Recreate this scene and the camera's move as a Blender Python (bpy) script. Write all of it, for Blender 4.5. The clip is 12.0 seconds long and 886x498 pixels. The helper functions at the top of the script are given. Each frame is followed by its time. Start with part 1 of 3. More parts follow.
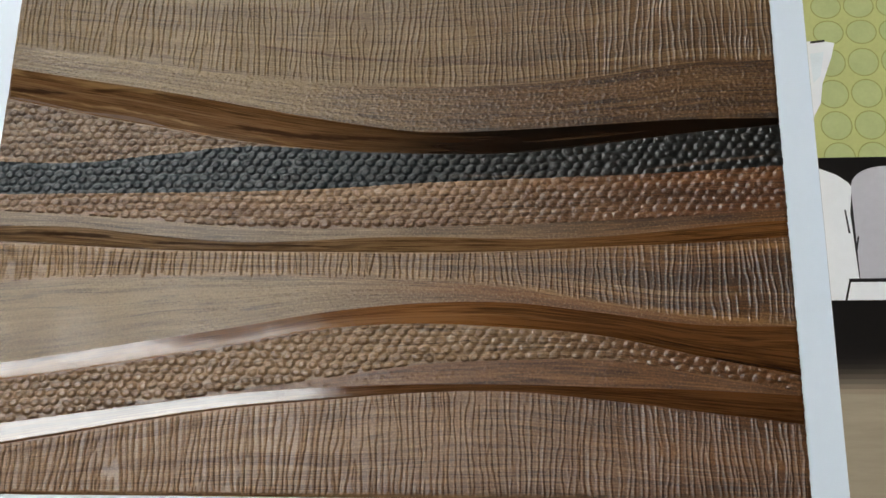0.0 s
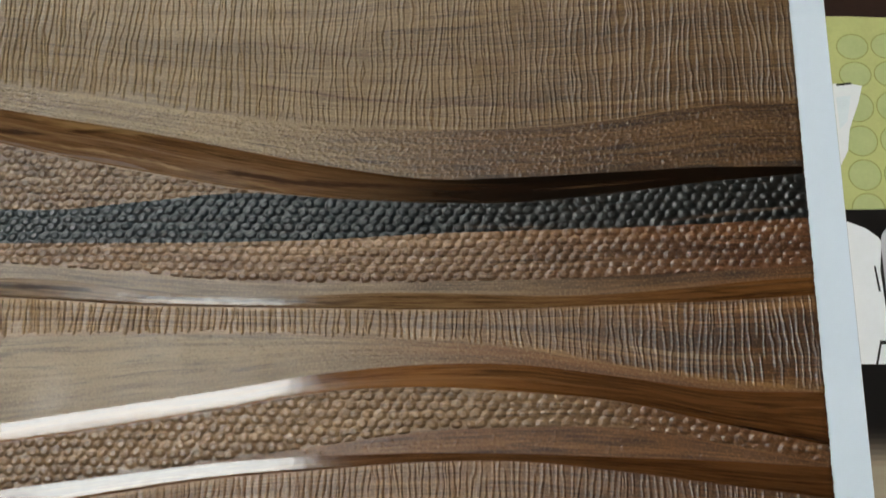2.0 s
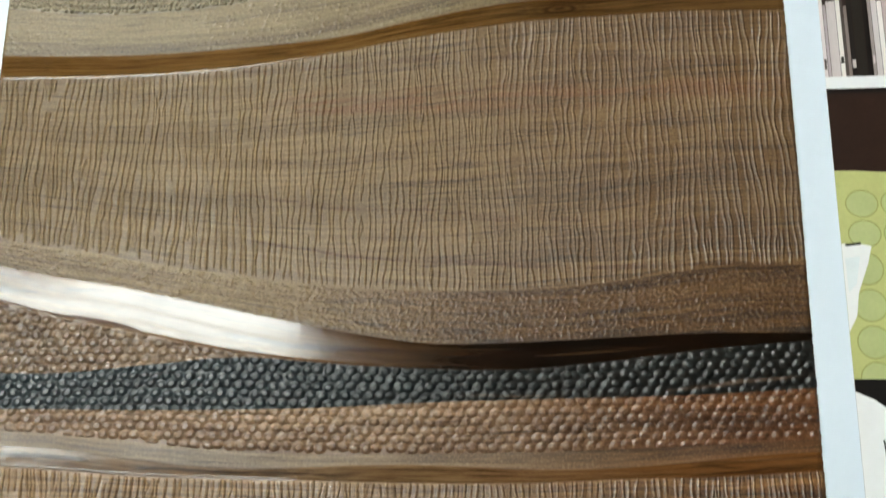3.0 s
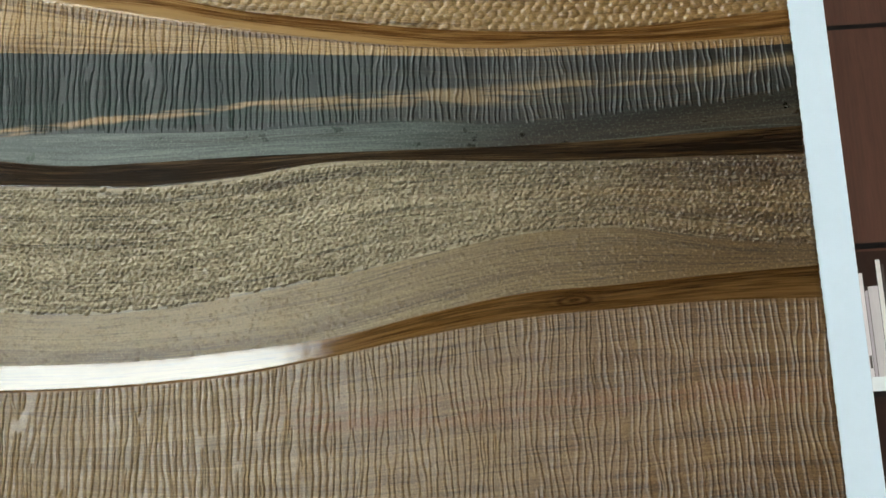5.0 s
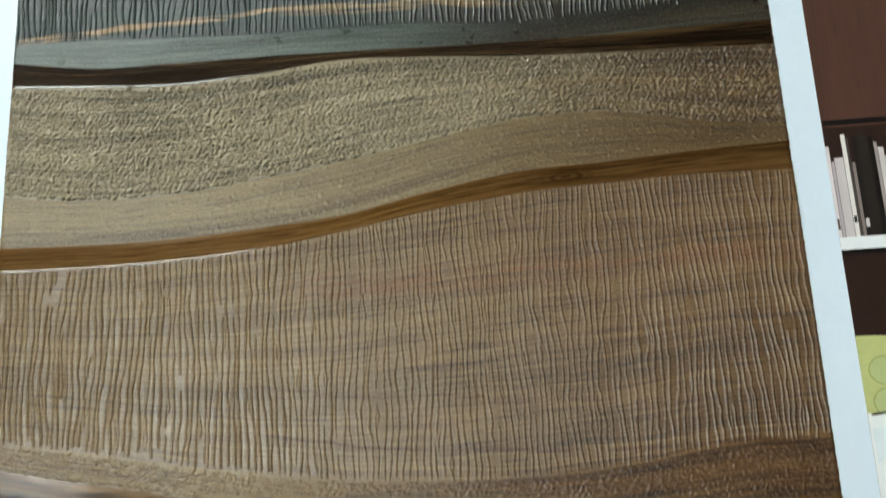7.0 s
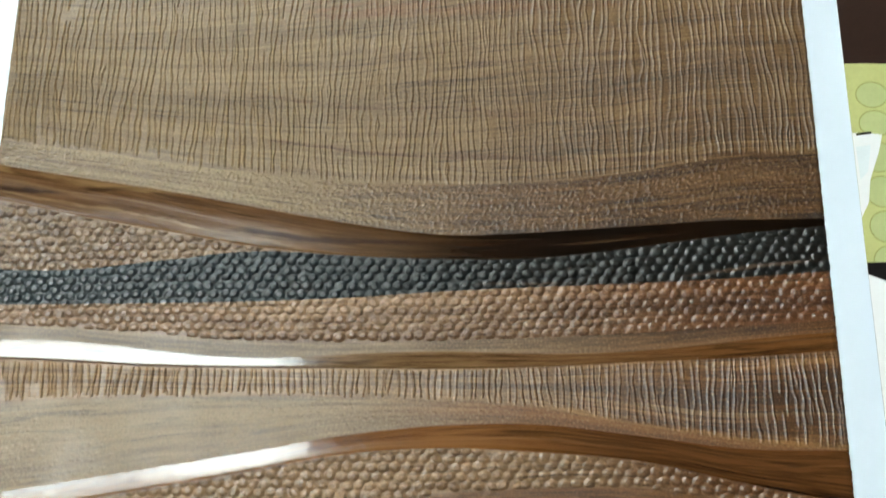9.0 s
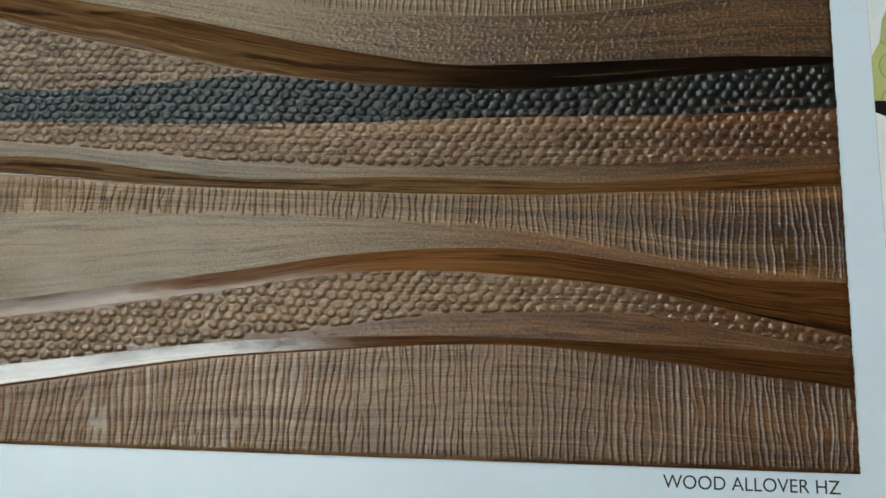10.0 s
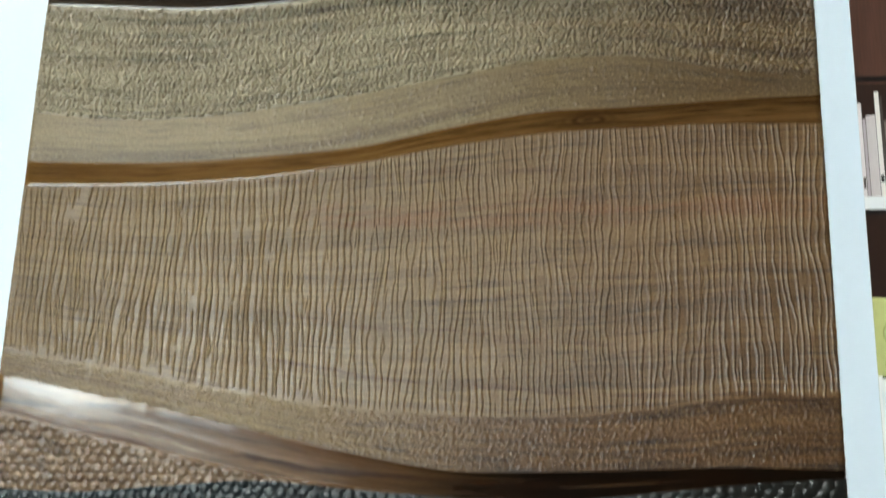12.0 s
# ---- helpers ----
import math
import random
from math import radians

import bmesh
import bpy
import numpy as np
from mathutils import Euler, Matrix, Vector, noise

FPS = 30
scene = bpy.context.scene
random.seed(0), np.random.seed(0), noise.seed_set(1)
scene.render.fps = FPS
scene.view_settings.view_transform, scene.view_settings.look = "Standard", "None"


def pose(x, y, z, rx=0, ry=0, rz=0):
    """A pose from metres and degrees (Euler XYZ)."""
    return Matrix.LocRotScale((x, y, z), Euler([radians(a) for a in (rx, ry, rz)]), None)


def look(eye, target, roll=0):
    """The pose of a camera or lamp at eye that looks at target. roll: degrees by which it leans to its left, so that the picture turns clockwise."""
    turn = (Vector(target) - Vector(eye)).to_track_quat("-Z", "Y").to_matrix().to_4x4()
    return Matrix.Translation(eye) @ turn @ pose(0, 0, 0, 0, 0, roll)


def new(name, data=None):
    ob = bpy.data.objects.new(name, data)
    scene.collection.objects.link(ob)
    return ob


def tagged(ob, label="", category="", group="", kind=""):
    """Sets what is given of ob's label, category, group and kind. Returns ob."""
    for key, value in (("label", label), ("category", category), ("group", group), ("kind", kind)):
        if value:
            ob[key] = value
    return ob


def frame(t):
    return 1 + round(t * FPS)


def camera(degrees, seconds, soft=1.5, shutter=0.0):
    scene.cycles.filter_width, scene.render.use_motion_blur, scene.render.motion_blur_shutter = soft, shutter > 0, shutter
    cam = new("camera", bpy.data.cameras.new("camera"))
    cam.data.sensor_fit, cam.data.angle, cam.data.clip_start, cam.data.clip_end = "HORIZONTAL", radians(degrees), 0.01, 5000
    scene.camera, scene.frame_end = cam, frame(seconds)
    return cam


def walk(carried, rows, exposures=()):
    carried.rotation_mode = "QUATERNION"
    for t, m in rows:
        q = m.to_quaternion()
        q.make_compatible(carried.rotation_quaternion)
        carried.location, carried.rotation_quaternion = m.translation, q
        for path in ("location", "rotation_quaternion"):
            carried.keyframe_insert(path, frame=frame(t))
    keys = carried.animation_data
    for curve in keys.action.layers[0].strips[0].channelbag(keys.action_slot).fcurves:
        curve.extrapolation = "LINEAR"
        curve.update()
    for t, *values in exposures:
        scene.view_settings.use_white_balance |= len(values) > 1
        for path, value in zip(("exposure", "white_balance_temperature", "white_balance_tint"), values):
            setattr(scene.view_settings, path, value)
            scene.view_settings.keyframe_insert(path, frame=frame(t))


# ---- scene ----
cam = camera(46.1, 12.0, shutter=0.4)
PATH = [
    (0, (0.147, -0.016, 0.254), (-0.031, 0.571, -1.649), -16.7),
    (0.5, (0.147, -0.018, 0.254), (-0.031, 0.584, -1.645), -16.2),
    (1, (0.144, -0.015, 0.25), (-0.018, 0.574, -1.655), -15.0),
    (1.5, (0.141, -0.012, 0.247), (-0.003, 0.595, -1.654), -13.0),
    (2, (0.141, 0.004, 0.243), (-0.008, 0.575, -1.667), -14.5),
    (2.5, (0.141, 0.025, 0.246), (-0.01, 0.584, -1.669), -15.2),
    (3, (0.142, 0.051, 0.251), (-0.015, 0.571, -1.674), -17.0),
    (3.5, (0.143, 0.07, 0.255), (-0.024, 0.598, -1.667), -18.0),
    (3.7, (0.141, 0.08, 0.253), (-0.014, 0.608, -1.67), -17.0),
    (5.3, (0.141, 0.144, 0.248), (-0.017, 0.591, -1.695), -22.3),
    (5.5, (0.14, 0.135, 0.249), (-0.01, 0.651, -1.678), -19.1),
    (6, (0.141, 0.136, 0.259), (-0.014, 0.619, -1.675), -21.0),
    (6.5, (0.141, 0.126, 0.26), (-0.018, 0.606, -1.675), -21.6),
    (6.7, (0.136, 0.111, 0.258), (0.01, 0.655, -1.662), -16.4),
    (8.3, (0.138, 0.048, 0.257), (-0.02, 0.622, -1.653), -17.9),
    (8.5, (0.138, 0.038, 0.251), (-0.022, 0.627, -1.653), -17.2),
    (9, (0.138, 0.02, 0.246), (-0.021, 0.575, -1.669), -16.6),
    (9.5, (0.139, -0.002, 0.236), (-0.03, 0.566, -1.675), -15.9),
    (10, (0.142, -0.017, 0.232), (-0.047, 0.52, -1.685), -17.7),
    (10.5, (0.139, -0.005, 0.234), (-0.032, 0.493, -1.695), -17.1),
    (11, (0.141, 0.024, 0.24), (-0.051, 0.496, -1.694), -20.2),
    (11.5, (0.14, 0.054, 0.247), (-0.052, 0.536, -1.684), -20.3),
    (12, (0.147, 0.085, 0.254), (-0.094, 0.577, -1.669), -25.5),
]
LIGHTNESS = [(0, -0.2, 6500, 14), (1.5, -0.08, 6500, 14), (2, -0.2, 6500, 11), (2.5, 0.25, 6500, 11), (3, 0.2, 6500, 7), (3.5, -0.03, 6500, 7), (5.5, 0.05, 6250, 5), (6.7, 0.0, 6250, 5), (8.3, 0.5, 6250, 5), (8.5, 0.47, 6250, 5), (9, 0.36, 6250, 5), (9.5, -0.27, 6250, 5), (10.2, -0.38, 6250, 5), (10.6, -0.38, 6250, 5), (11, -0.4, 6250, 5), (11.5, 0.14, 6250, 5), (12, 0.13, 6250, 5)]
walk(cam, [(t, look(eye, target, roll)) for t, eye, target, roll in PATH], LIGHTNESS)

# ---- light ----
world = bpy.data.worlds.new("world")
scene.world = world
world.use_nodes = True
wn = world.node_tree.nodes
sky = wn.new("ShaderNodeTexSky")
sky.sky_type, sky.sun_disc, sky.sun_elevation, sky.sun_rotation = "NISHITA", False, radians(40), radians(-60)
world.node_tree.links.new(sky.outputs[0], wn["Background"].inputs[0])
wn["Background"].inputs[1].default_value = 0.1
LAMP_GLOW = 35.0
W, TOP = 0.21, 0.335
CEILING, TABLE, FLOOR = 1.75, -0.0126, -0.7626


# ---- materials ----
def lin(rgb, k=1.0):
    return tuple(k * ((c / 255 + 0.055) / 1.055) ** 2.4 for c in rgb) + (1.0,)


class Nodes:
    """A short hand for a node material."""

    def __init__(self, name, rough=0.5, spec=0.5):
        self.mat = bpy.data.materials.new(name)
        self.mat.use_nodes = True
        self.t = self.mat.node_tree
        self.b = self.t.nodes["Principled BSDF"]
        self.b.inputs["Roughness"].default_value = rough
        self.b.inputs["Specular IOR Level"].default_value = spec

    def put(self, socket, v):
        if hasattr(v, "is_output"):
            self.t.links.new(v, socket)
        else:
            socket.default_value = v

    def math(self, op, a, b=0.0, clamp=False):
        n = self.t.nodes.new("ShaderNodeMath")
        n.operation, n.use_clamp = op, clamp
        self.put(n.inputs[0], a), self.put(n.inputs[1], b)
        return n.outputs[0]

    def vec(self, x, y, z=0.0):
        n = self.t.nodes.new("ShaderNodeCombineXYZ")
        for s, v in zip(n.inputs, (x, y, z)):
            self.put(s, v)
        return n.outputs[0]

    def noise(self, vector, scale=1.0, detail=3.0, rough=0.55, dist=0.0):
        n = self.t.nodes.new("ShaderNodeTexNoise")
        self.put(n.inputs["Vector"], vector)
        n.inputs["Scale"].default_value, n.inputs["Detail"].default_value = scale, detail
        n.inputs["Roughness"].default_value, n.inputs["Distortion"].default_value = rough, dist
        return n.outputs["Fac"]

    def ramp(self, fac, stops):
        n = self.t.nodes.new("ShaderNodeValToRGB")
        e = n.color_ramp.elements
        while len(e) < len(stops):
            e.new(0.5)
        for k, (p, c) in zip(e, stops):
            k.position, k.color = p, c
        self.put(n.inputs[0], fac)
        return n.outputs[0]

    def span(self, v, a, b, c=0.0, d=1.0):
        n = self.t.nodes.new("ShaderNodeMapRange")
        n.interpolation_type = "SMOOTHSTEP"
        for s, q in zip(n.inputs, (v, a, b, c, d)):
            self.put(s, q)
        return n.outputs[0]

    def mix(self, fac, a, b, how="MIX"):
        n = self.t.nodes.new("ShaderNodeMix")
        n.data_type, n.blend_type = "RGBA", how
        self.put(n.inputs[0], fac), self.put(n.inputs[6], a), self.put(n.inputs[7], b)
        return n.outputs[2]

    def bump(self, height, strength, distance):
        n = self.t.nodes.new("ShaderNodeBump")
        n.inputs["Strength"].default_value, n.inputs["Distance"].default_value = strength, distance
        self.put(n.inputs["Height"], height)
        self.put(self.b.inputs["Normal"], n.outputs[0])

    def uv(self):
        n = self.t.nodes.new("ShaderNodeUVMap")
        s = self.t.nodes.new("ShaderNodeSeparateXYZ")
        self.t.links.new(n.outputs[0], s.inputs[0])
        return s.outputs[0], s.outputs[1]

    def place(self):
        n = self.t.nodes.new("ShaderNodeNewGeometry")
        s = self.t.nodes.new("ShaderNodeSeparateXYZ")
        self.t.links.new(n.outputs["Position"], s.inputs[0])
        return n.outputs["Position"], s.outputs[0], s.outputs[1]


def tone(rgb):
    """A printed wood colour."""
    r, g_, b_, a = lin(rgb)
    return (r * 0.88, g_ * 0.93, b_ * 0.83, a)


def wood(name, dark, mid, light, rough, grain=1.0, right=None, veins=(), fine=0.55, seed=0.0, grit=0.6, knots=()):
    """Printed wood. The grain runs along the band; right: (from u, to u, dark, mid, light) fades to other colours along it;
    veins: (flow, or flow at both ends, half width, from u, to u, colour, strength); knots: (u, flow, half length, half width)."""
    g = Nodes(name, rough, 0.31 if rough < 0.2 else 0.5)
    u, f = g.uv()
    wob = g.noise(g.vec(g.math("MULTIPLY", u, 9), g.math("MULTIPLY", f, 45), seed), 1, 2)
    wob = g.math("MULTIPLY", g.math("SUBTRACT", wob, 0.5), 0.009)
    ff = g.math("ADD", f, wob)
    broad = g.noise(g.vec(g.math("MULTIPLY", u, 3.5), g.math("MULTIPLY", ff, 150), seed + 3), 1, 3, 0.6)
    streak = g.noise(g.vec(g.math("MULTIPLY", u, 7), g.math("MULTIPLY", ff, 620), seed + 7), 1, 4, 0.65)
    fibre = g.noise(g.vec(g.math("MULTIPLY", u, 70), g.math("MULTIPLY", f, 3400), seed), 1, 3, 0.6)
    blot = g.noise(g.vec(g.math("MULTIPLY", u, 35), g.math("MULTIPLY", f, 70), seed + 11), 1, 4, 0.6)
    fac = g.math("ADD", g.math("MULTIPLY", broad, 0.55 * grain), g.math("MULTIPLY", streak, 0.45 * grain))
    fac = g.math("ADD", fac, 0.5 - 0.5 * grain)
    fac = g.math("ADD", fac, g.math("MULTIPLY", g.math("SUBTRACT", fibre, 0.5), fine))
    fac = g.math("ADD", fac, g.math("MULTIPLY", g.math("SUBTRACT", blot, 0.5), 0.14))
    stops = lambda d, m, l: [(0.39, tone(d)), (0.5, tone(m)), (0.6, tone(l))]
    col = g.ramp(fac, stops(dark, mid, light))
    hair = g.noise(g.vec(g.math("MULTIPLY", u, 9), g.math("MULTIPLY", ff, 1500), seed + 17), 1, 2, 0.5)
    # holds print changes and, in brown bands, the paler sheen at the left
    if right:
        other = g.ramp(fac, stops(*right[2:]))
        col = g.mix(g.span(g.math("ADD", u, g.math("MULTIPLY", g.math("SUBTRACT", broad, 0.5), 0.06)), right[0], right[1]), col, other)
    col = g.mix(g.span(hair, 0.60, 0.74, 0.0, 0.30), col, tone([min(255, v + 26) for v in light]))
    col = g.mix(g.span(hair, 0.42, 0.28, 0.0, 0.55), col, g.mix(0.5, col, tone((20, 9, 3))))
    seam = g.noise(g.vec(g.math("MULTIPLY", u, 7), g.math("MULTIPLY", ff, 330), seed + 23), 1, 3, 0.6)
    patchy = g.span(g.noise(g.vec(g.math("MULTIPLY", u, 12), g.math("MULTIPLY", f, 260), seed + 29), 1, 2), 0.4, 0.6, 0.15, 0.8)
    seam = g.span(g.math("ABSOLUTE", g.math("SUBTRACT", seam, 0.5)), 0.022, 0.004)
    col = g.mix(g.math("MULTIPLY", seam, patchy), col, g.mix(0.6, col, tone((30, 16, 8))))
    jag = g.noise(g.vec(g.math("MULTIPLY", u, 38), g.math("MULTIPLY", f, 120), seed + 31), 1, 4, 0.6)
    ff = g.math("ADD", ff, g.math("MULTIPLY", g.math("SUBTRACT", jag, 0.5), 0.0035))
    for ku, kf, ru, rf in knots:
        du, df = g.math("DIVIDE", g.math("SUBTRACT", u, ku), ru), g.math("DIVIDE", g.math("SUBTRACT", ff, kf), rf)
        d = g.math("SQRT", g.math("ADD", g.math("MULTIPLY", du, du), g.math("MULTIPLY", df, df)))
        rings = g.math("ADD", g.math("MULTIPLY", g.math("SINE", g.math("MULTIPLY", d, 19)), 0.3), 0.5)
        col = g.mix(g.math("MULTIPLY", g.span(d, 1.0, 0.3), rings), col, tone((40, 20, 9)))
    for fl, half, u0, u1, c, s in veins:
        fa, fb = fl if isinstance(fl, tuple) else (fl, fl)
        line = g.math("ADD", g.math("MULTIPLY", u, (fb - fa) / W), fa)
        d = g.math("ABSOLUTE", g.math("SUBTRACT", ff, line))
        m = g.span(d, half, half * 0.25)
        m = g.math("MULTIPLY", m, g.math("MULTIPLY", g.span(u, u0, u0 + 0.02), g.span(u, u1, u1 - 0.02)))
        m = g.math("MULTIPLY", m, g.span(g.noise(g.vec(g.math("MULTIPLY", u, 45), g.math("MULTIPLY", f, 500), seed + 5), 1, 3), 0.42, 0.56, 0.05, 1.0))
        col = g.mix(g.math("MULTIPLY", m, s), col, tone(c))
    pos, x, y = g.place()
    if rough > 0.25:
        speck = g.noise(pos, 1600, 3, 0.65)
        col = g.mix(g.span(speck, 0.52, 0.32, 0.0, 0.6), col, g.mix(0.5, col, (0.0, 0.0, 0.0, 1.0)))
        col = g.mix(g.span(speck, 0.52, 0.7, 0.0, 0.35), col, tone([min(255, v + 30) for v in light]), "LIGHTEN")
    g.put(g.b.inputs["Base Color"], col)
    if rough < 0.25:
        g.bump(g.noise(pos, 260, 2), 0.12, 0.0002)
    else:
        g.bump(g.noise(pos, 1900, 3, 0.65), grit, 0.0001)
    scuff = g.noise(pos, 90, 4, 0.65)
    dull = g.span(scuff, 0.25, 0.75, rough * 0.85, rough * 1.2)
    if rough < 0.2:
        dull = g.math("ADD", dull, g.span(broad, 0.5, 0.68, 0.0, 0.1))
    g.put(g.b.inputs["Roughness"], dull)
    return g.mat


def plain(name, rgb, rough=0.5, vary=0.08, scale=60.0, bump=0.0, metal=0.0, k=1.0, stretch=(1, 1, 1), spec=0.5):
    g = Nodes(name, rough, spec)
    pos, x, y = g.place()
    m = g.t.nodes.new("ShaderNodeMapping")
    g.put(m.inputs[0], pos)
    m.inputs[3].default_value = stretch
    n1, n2 = g.noise(m.outputs[0], scale, 4, 0.6), g.noise(m.outputs[0], scale * 9, 3, 0.6)
    c = lin(rgb, k)
    lo, hi = tuple(v * (1 - vary) for v in c[:3]) + (1,), tuple(min(v * (1 + vary), 0.95) for v in c[:3]) + (1,)
    g.put(g.b.inputs["Base Color"], g.ramp(g.math("ADD", g.math("MULTIPLY", n1, 0.6), g.math("MULTIPLY", n2, 0.4)), [(0.32, lo), (0.68, hi)]))
    g.b.inputs["Metallic"].default_value = metal
    if bump:
        g.bump(n2, bump, 0.0004)
    return g.mat


GLOSS, SATIN, TEX = 0.09, 0.38, 0.32

M_PAPER = plain("coated_paper", (222, 234, 246), 0.38, 0.015, 40, 0.05)
M_EDGE = plain("board_edge", (96, 70, 52), 0.7, 0.25, 300)
M_INK = plain("black_ink", (18, 22, 30), 0.5, 0.1, 300)
M_WALL = plain("wall_paint", (150, 146, 140), 0.8, 0.03, 3, 0.1)
M_CEIL = plain("ceiling_paint", (205, 205, 202), 0.85, 0.02, 3, 0.1)
M_FLOOR = plain("floor_boards", (120, 90, 65), 0.4, 0.25, 4, 0.1, stretch=(1, 8, 1))
M_TABLE = plain("table_veneer", (135, 100, 72), 0.4, 0.2, 10, 0.1, stretch=(1, 9, 1))
M_METAL = plain("white_metal", (225, 226, 228), 0.4, 0.03, 20)


def glow(name, rgb, strength):
    g = Nodes(name, 0.6)
    g.b.inputs["Base Color"].default_value = (0.8, 0.8, 0.8, 1)
    g.b.inputs["Emission Color"].default_value = (*rgb, 1)
    g.b.inputs["Emission Strength"].default_value = strength
    return g.mat


M_GLOW = glow("lamp_diffuser", (0.96, 1.0, 0.96), LAMP_GLOW)


# ---- building helpers ----
def part(name, bm, material, parent=None, label=""):
    me = bpy.data.meshes.new(name)
    bm.normal_update()
    bm.to_mesh(me)
    bm.free()
    me.materials.append(material)
    ob = new(name, me)
    ob.parent = parent
    if label:
        ob["label"] = label
    return ob


def box(x0, y0, z0, x1, y1, z1, bevel=0.0):
    bm = bmesh.new()
    bmesh.ops.create_cube(bm, size=1, matrix=Matrix.Translation(((x0 + x1) / 2, (y0 + y1) / 2, (z0 + z1) / 2)) @ Matrix.Diagonal((x1 - x0, y1 - y0, z1 - z0, 1)))
    if bevel:
        bmesh.ops.bevel(bm, geom=bm.edges[:], offset=bevel, segments=2, affect="EDGES")
    return bm


def empty(name, x, y, z):
    ob = new(name)
    ob.location = (x, y, z)
    return ob


def under(ob, parent):
    ob.parent = parent
    ob.matrix_parent_inverse = Matrix.Translation(parent.location).inverted()
    return ob


# ---- room ----
tagged(part("floor", box(-2.2, -2.0, FLOOR - 0.1, 2.2, 2.4, FLOOR), M_FLOOR), "brown wooden floor boards under the table", "floor", kind="structure")
tagged(part("ceiling", box(-2.2, -2.0, CEILING, 2.2, 2.4, CEILING + 0.1), M_CEIL), "matt white painted ceiling", "ceiling", kind="structure")
for nm, a in (("wall_west", (-2.3, -2.1, -2.2, 2.5)), ("wall_east", (2.2, -2.1, 2.3, 2.5)), ("wall_south", (-2.2, -2.1, 2.2, -2.0)), ("wall_north", (-2.2, 2.4, 2.2, 2.5))):
    tagged(part(nm, box(a[0], a[1], FLOOR - 0.1, a[2], a[3], CEILING + 0.1), M_WALL), "plain off-white painted wall", "wall", kind="structure")


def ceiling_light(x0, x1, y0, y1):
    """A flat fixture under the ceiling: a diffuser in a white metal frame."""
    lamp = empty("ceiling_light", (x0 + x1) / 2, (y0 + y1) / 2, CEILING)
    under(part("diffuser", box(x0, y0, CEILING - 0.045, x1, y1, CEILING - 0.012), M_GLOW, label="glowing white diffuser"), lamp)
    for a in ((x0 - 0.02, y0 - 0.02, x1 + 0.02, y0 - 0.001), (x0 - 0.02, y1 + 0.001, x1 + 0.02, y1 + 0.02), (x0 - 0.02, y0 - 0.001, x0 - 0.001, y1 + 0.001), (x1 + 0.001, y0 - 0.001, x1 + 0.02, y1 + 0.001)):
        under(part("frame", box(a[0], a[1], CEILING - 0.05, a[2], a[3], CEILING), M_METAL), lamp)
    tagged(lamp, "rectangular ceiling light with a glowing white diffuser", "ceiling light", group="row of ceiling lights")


ceiling_light(-0.98, -0.30, 0.17, 0.43)
# second fixture is unseen, added to light the relief from the upper left
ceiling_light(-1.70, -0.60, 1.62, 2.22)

table = empty("table", 0.1, 0.15, FLOOR)
under(part("tabletop", box(-0.6, -0.35, TABLE - 0.03, 0.8, 0.65, TABLE, 0.004), M_TABLE), table)
for lx in (-0.55, 0.75):
    for ly in (-0.3, 0.6):
        under(part("leg", box(lx - 0.03, ly - 0.03, FLOOR, lx + 0.03, ly + 0.03, TABLE - 0.031, 0.003), M_TABLE), table)
tagged(table, "brown wood veneer table under the open catalogue", "table")

# ---- catalogue ----
PAGE = -0.0006
catalogue = empty("sample_catalogue", 0.145, 0.165, TABLE)
under(part("page_block", box(-0.033, -0.043, TABLE + 0.0012, 0.318, 0.368, PAGE - 0.0004, 0.0006), M_PAPER, label="stack of white pages"), catalogue)
under(part("cover", box(-0.037, -0.047, TABLE, 0.322, 0.372, TABLE + 0.001), plain("cover_board", (60, 58, 60), 0.6, 0.1), label="dark board cover"), catalogue)
page = under(part("page", box(-0.034, -0.044, PAGE - 0.0003, 0.319, 0.369, PAGE), M_PAPER, label="white coated page with black caption"), catalogue)
tagged(catalogue, "open sample catalogue with white coated pages lying on a table", "catalogue")


def lettering(text, x0, x1, y0, cap, z, material, parent):
    cu = bpy.data.curves.new("caption", "FONT")
    cu.body, cu.size, cu.extrude = text, 1.0, 0.0
    tmp = new("caption_source", cu)
    bpy.context.view_layer.update()
    me = bpy.data.meshes.new_from_object(tmp.evaluated_get(bpy.context.evaluated_depsgraph_get()))
    bpy.data.objects.remove(tmp)
    co = np.array([v.co[:] for v in me.vertices])
    lo, hi = co.min(0), co.max(0)
    for v in me.vertices:
        v.co = (x0 + (v.co.x - lo[0]) / (hi[0] - lo[0]) * (x1 - x0), y0 + (v.co.y - lo[1]) / (hi[1] - lo[1]) * cap, z)
    me.materials.clear()
    me.materials.append(material)
    ob = new("caption", me)
    ob["label"] = "black printed caption"
    return under(ob, parent)


lettering("WOOD ALLOVER HZ", 0.1688, 0.2058, -0.0044, 0.0029, PAGE + 0.00006, M_INK, catalogue)

# ---- the embossed wood sheet: the edges of its bands, bottom to top, in millimetres at ten even steps across ----
XS = np.linspace(0, W, 10)


def curve(*mm):
    """A smooth edge through ten heights."""
    v = np.array(mm) / 1000
    d = np.gradient(v, XS)

    def at(x):
        x = np.clip(x, 0, W)
        i = np.clip((x / W * 9).astype(int), 0, 8)
        h = W / 9
        s = (x - XS[i]) / h
        return ((1 + 2 * s) * (1 - s) ** 2 * v[i] + s * (1 - s) ** 2 * h * d[i] + s * s * (3 - 2 * s) * v[i + 1] + s * s * (s - 1) * h * d[i + 1])

    return at


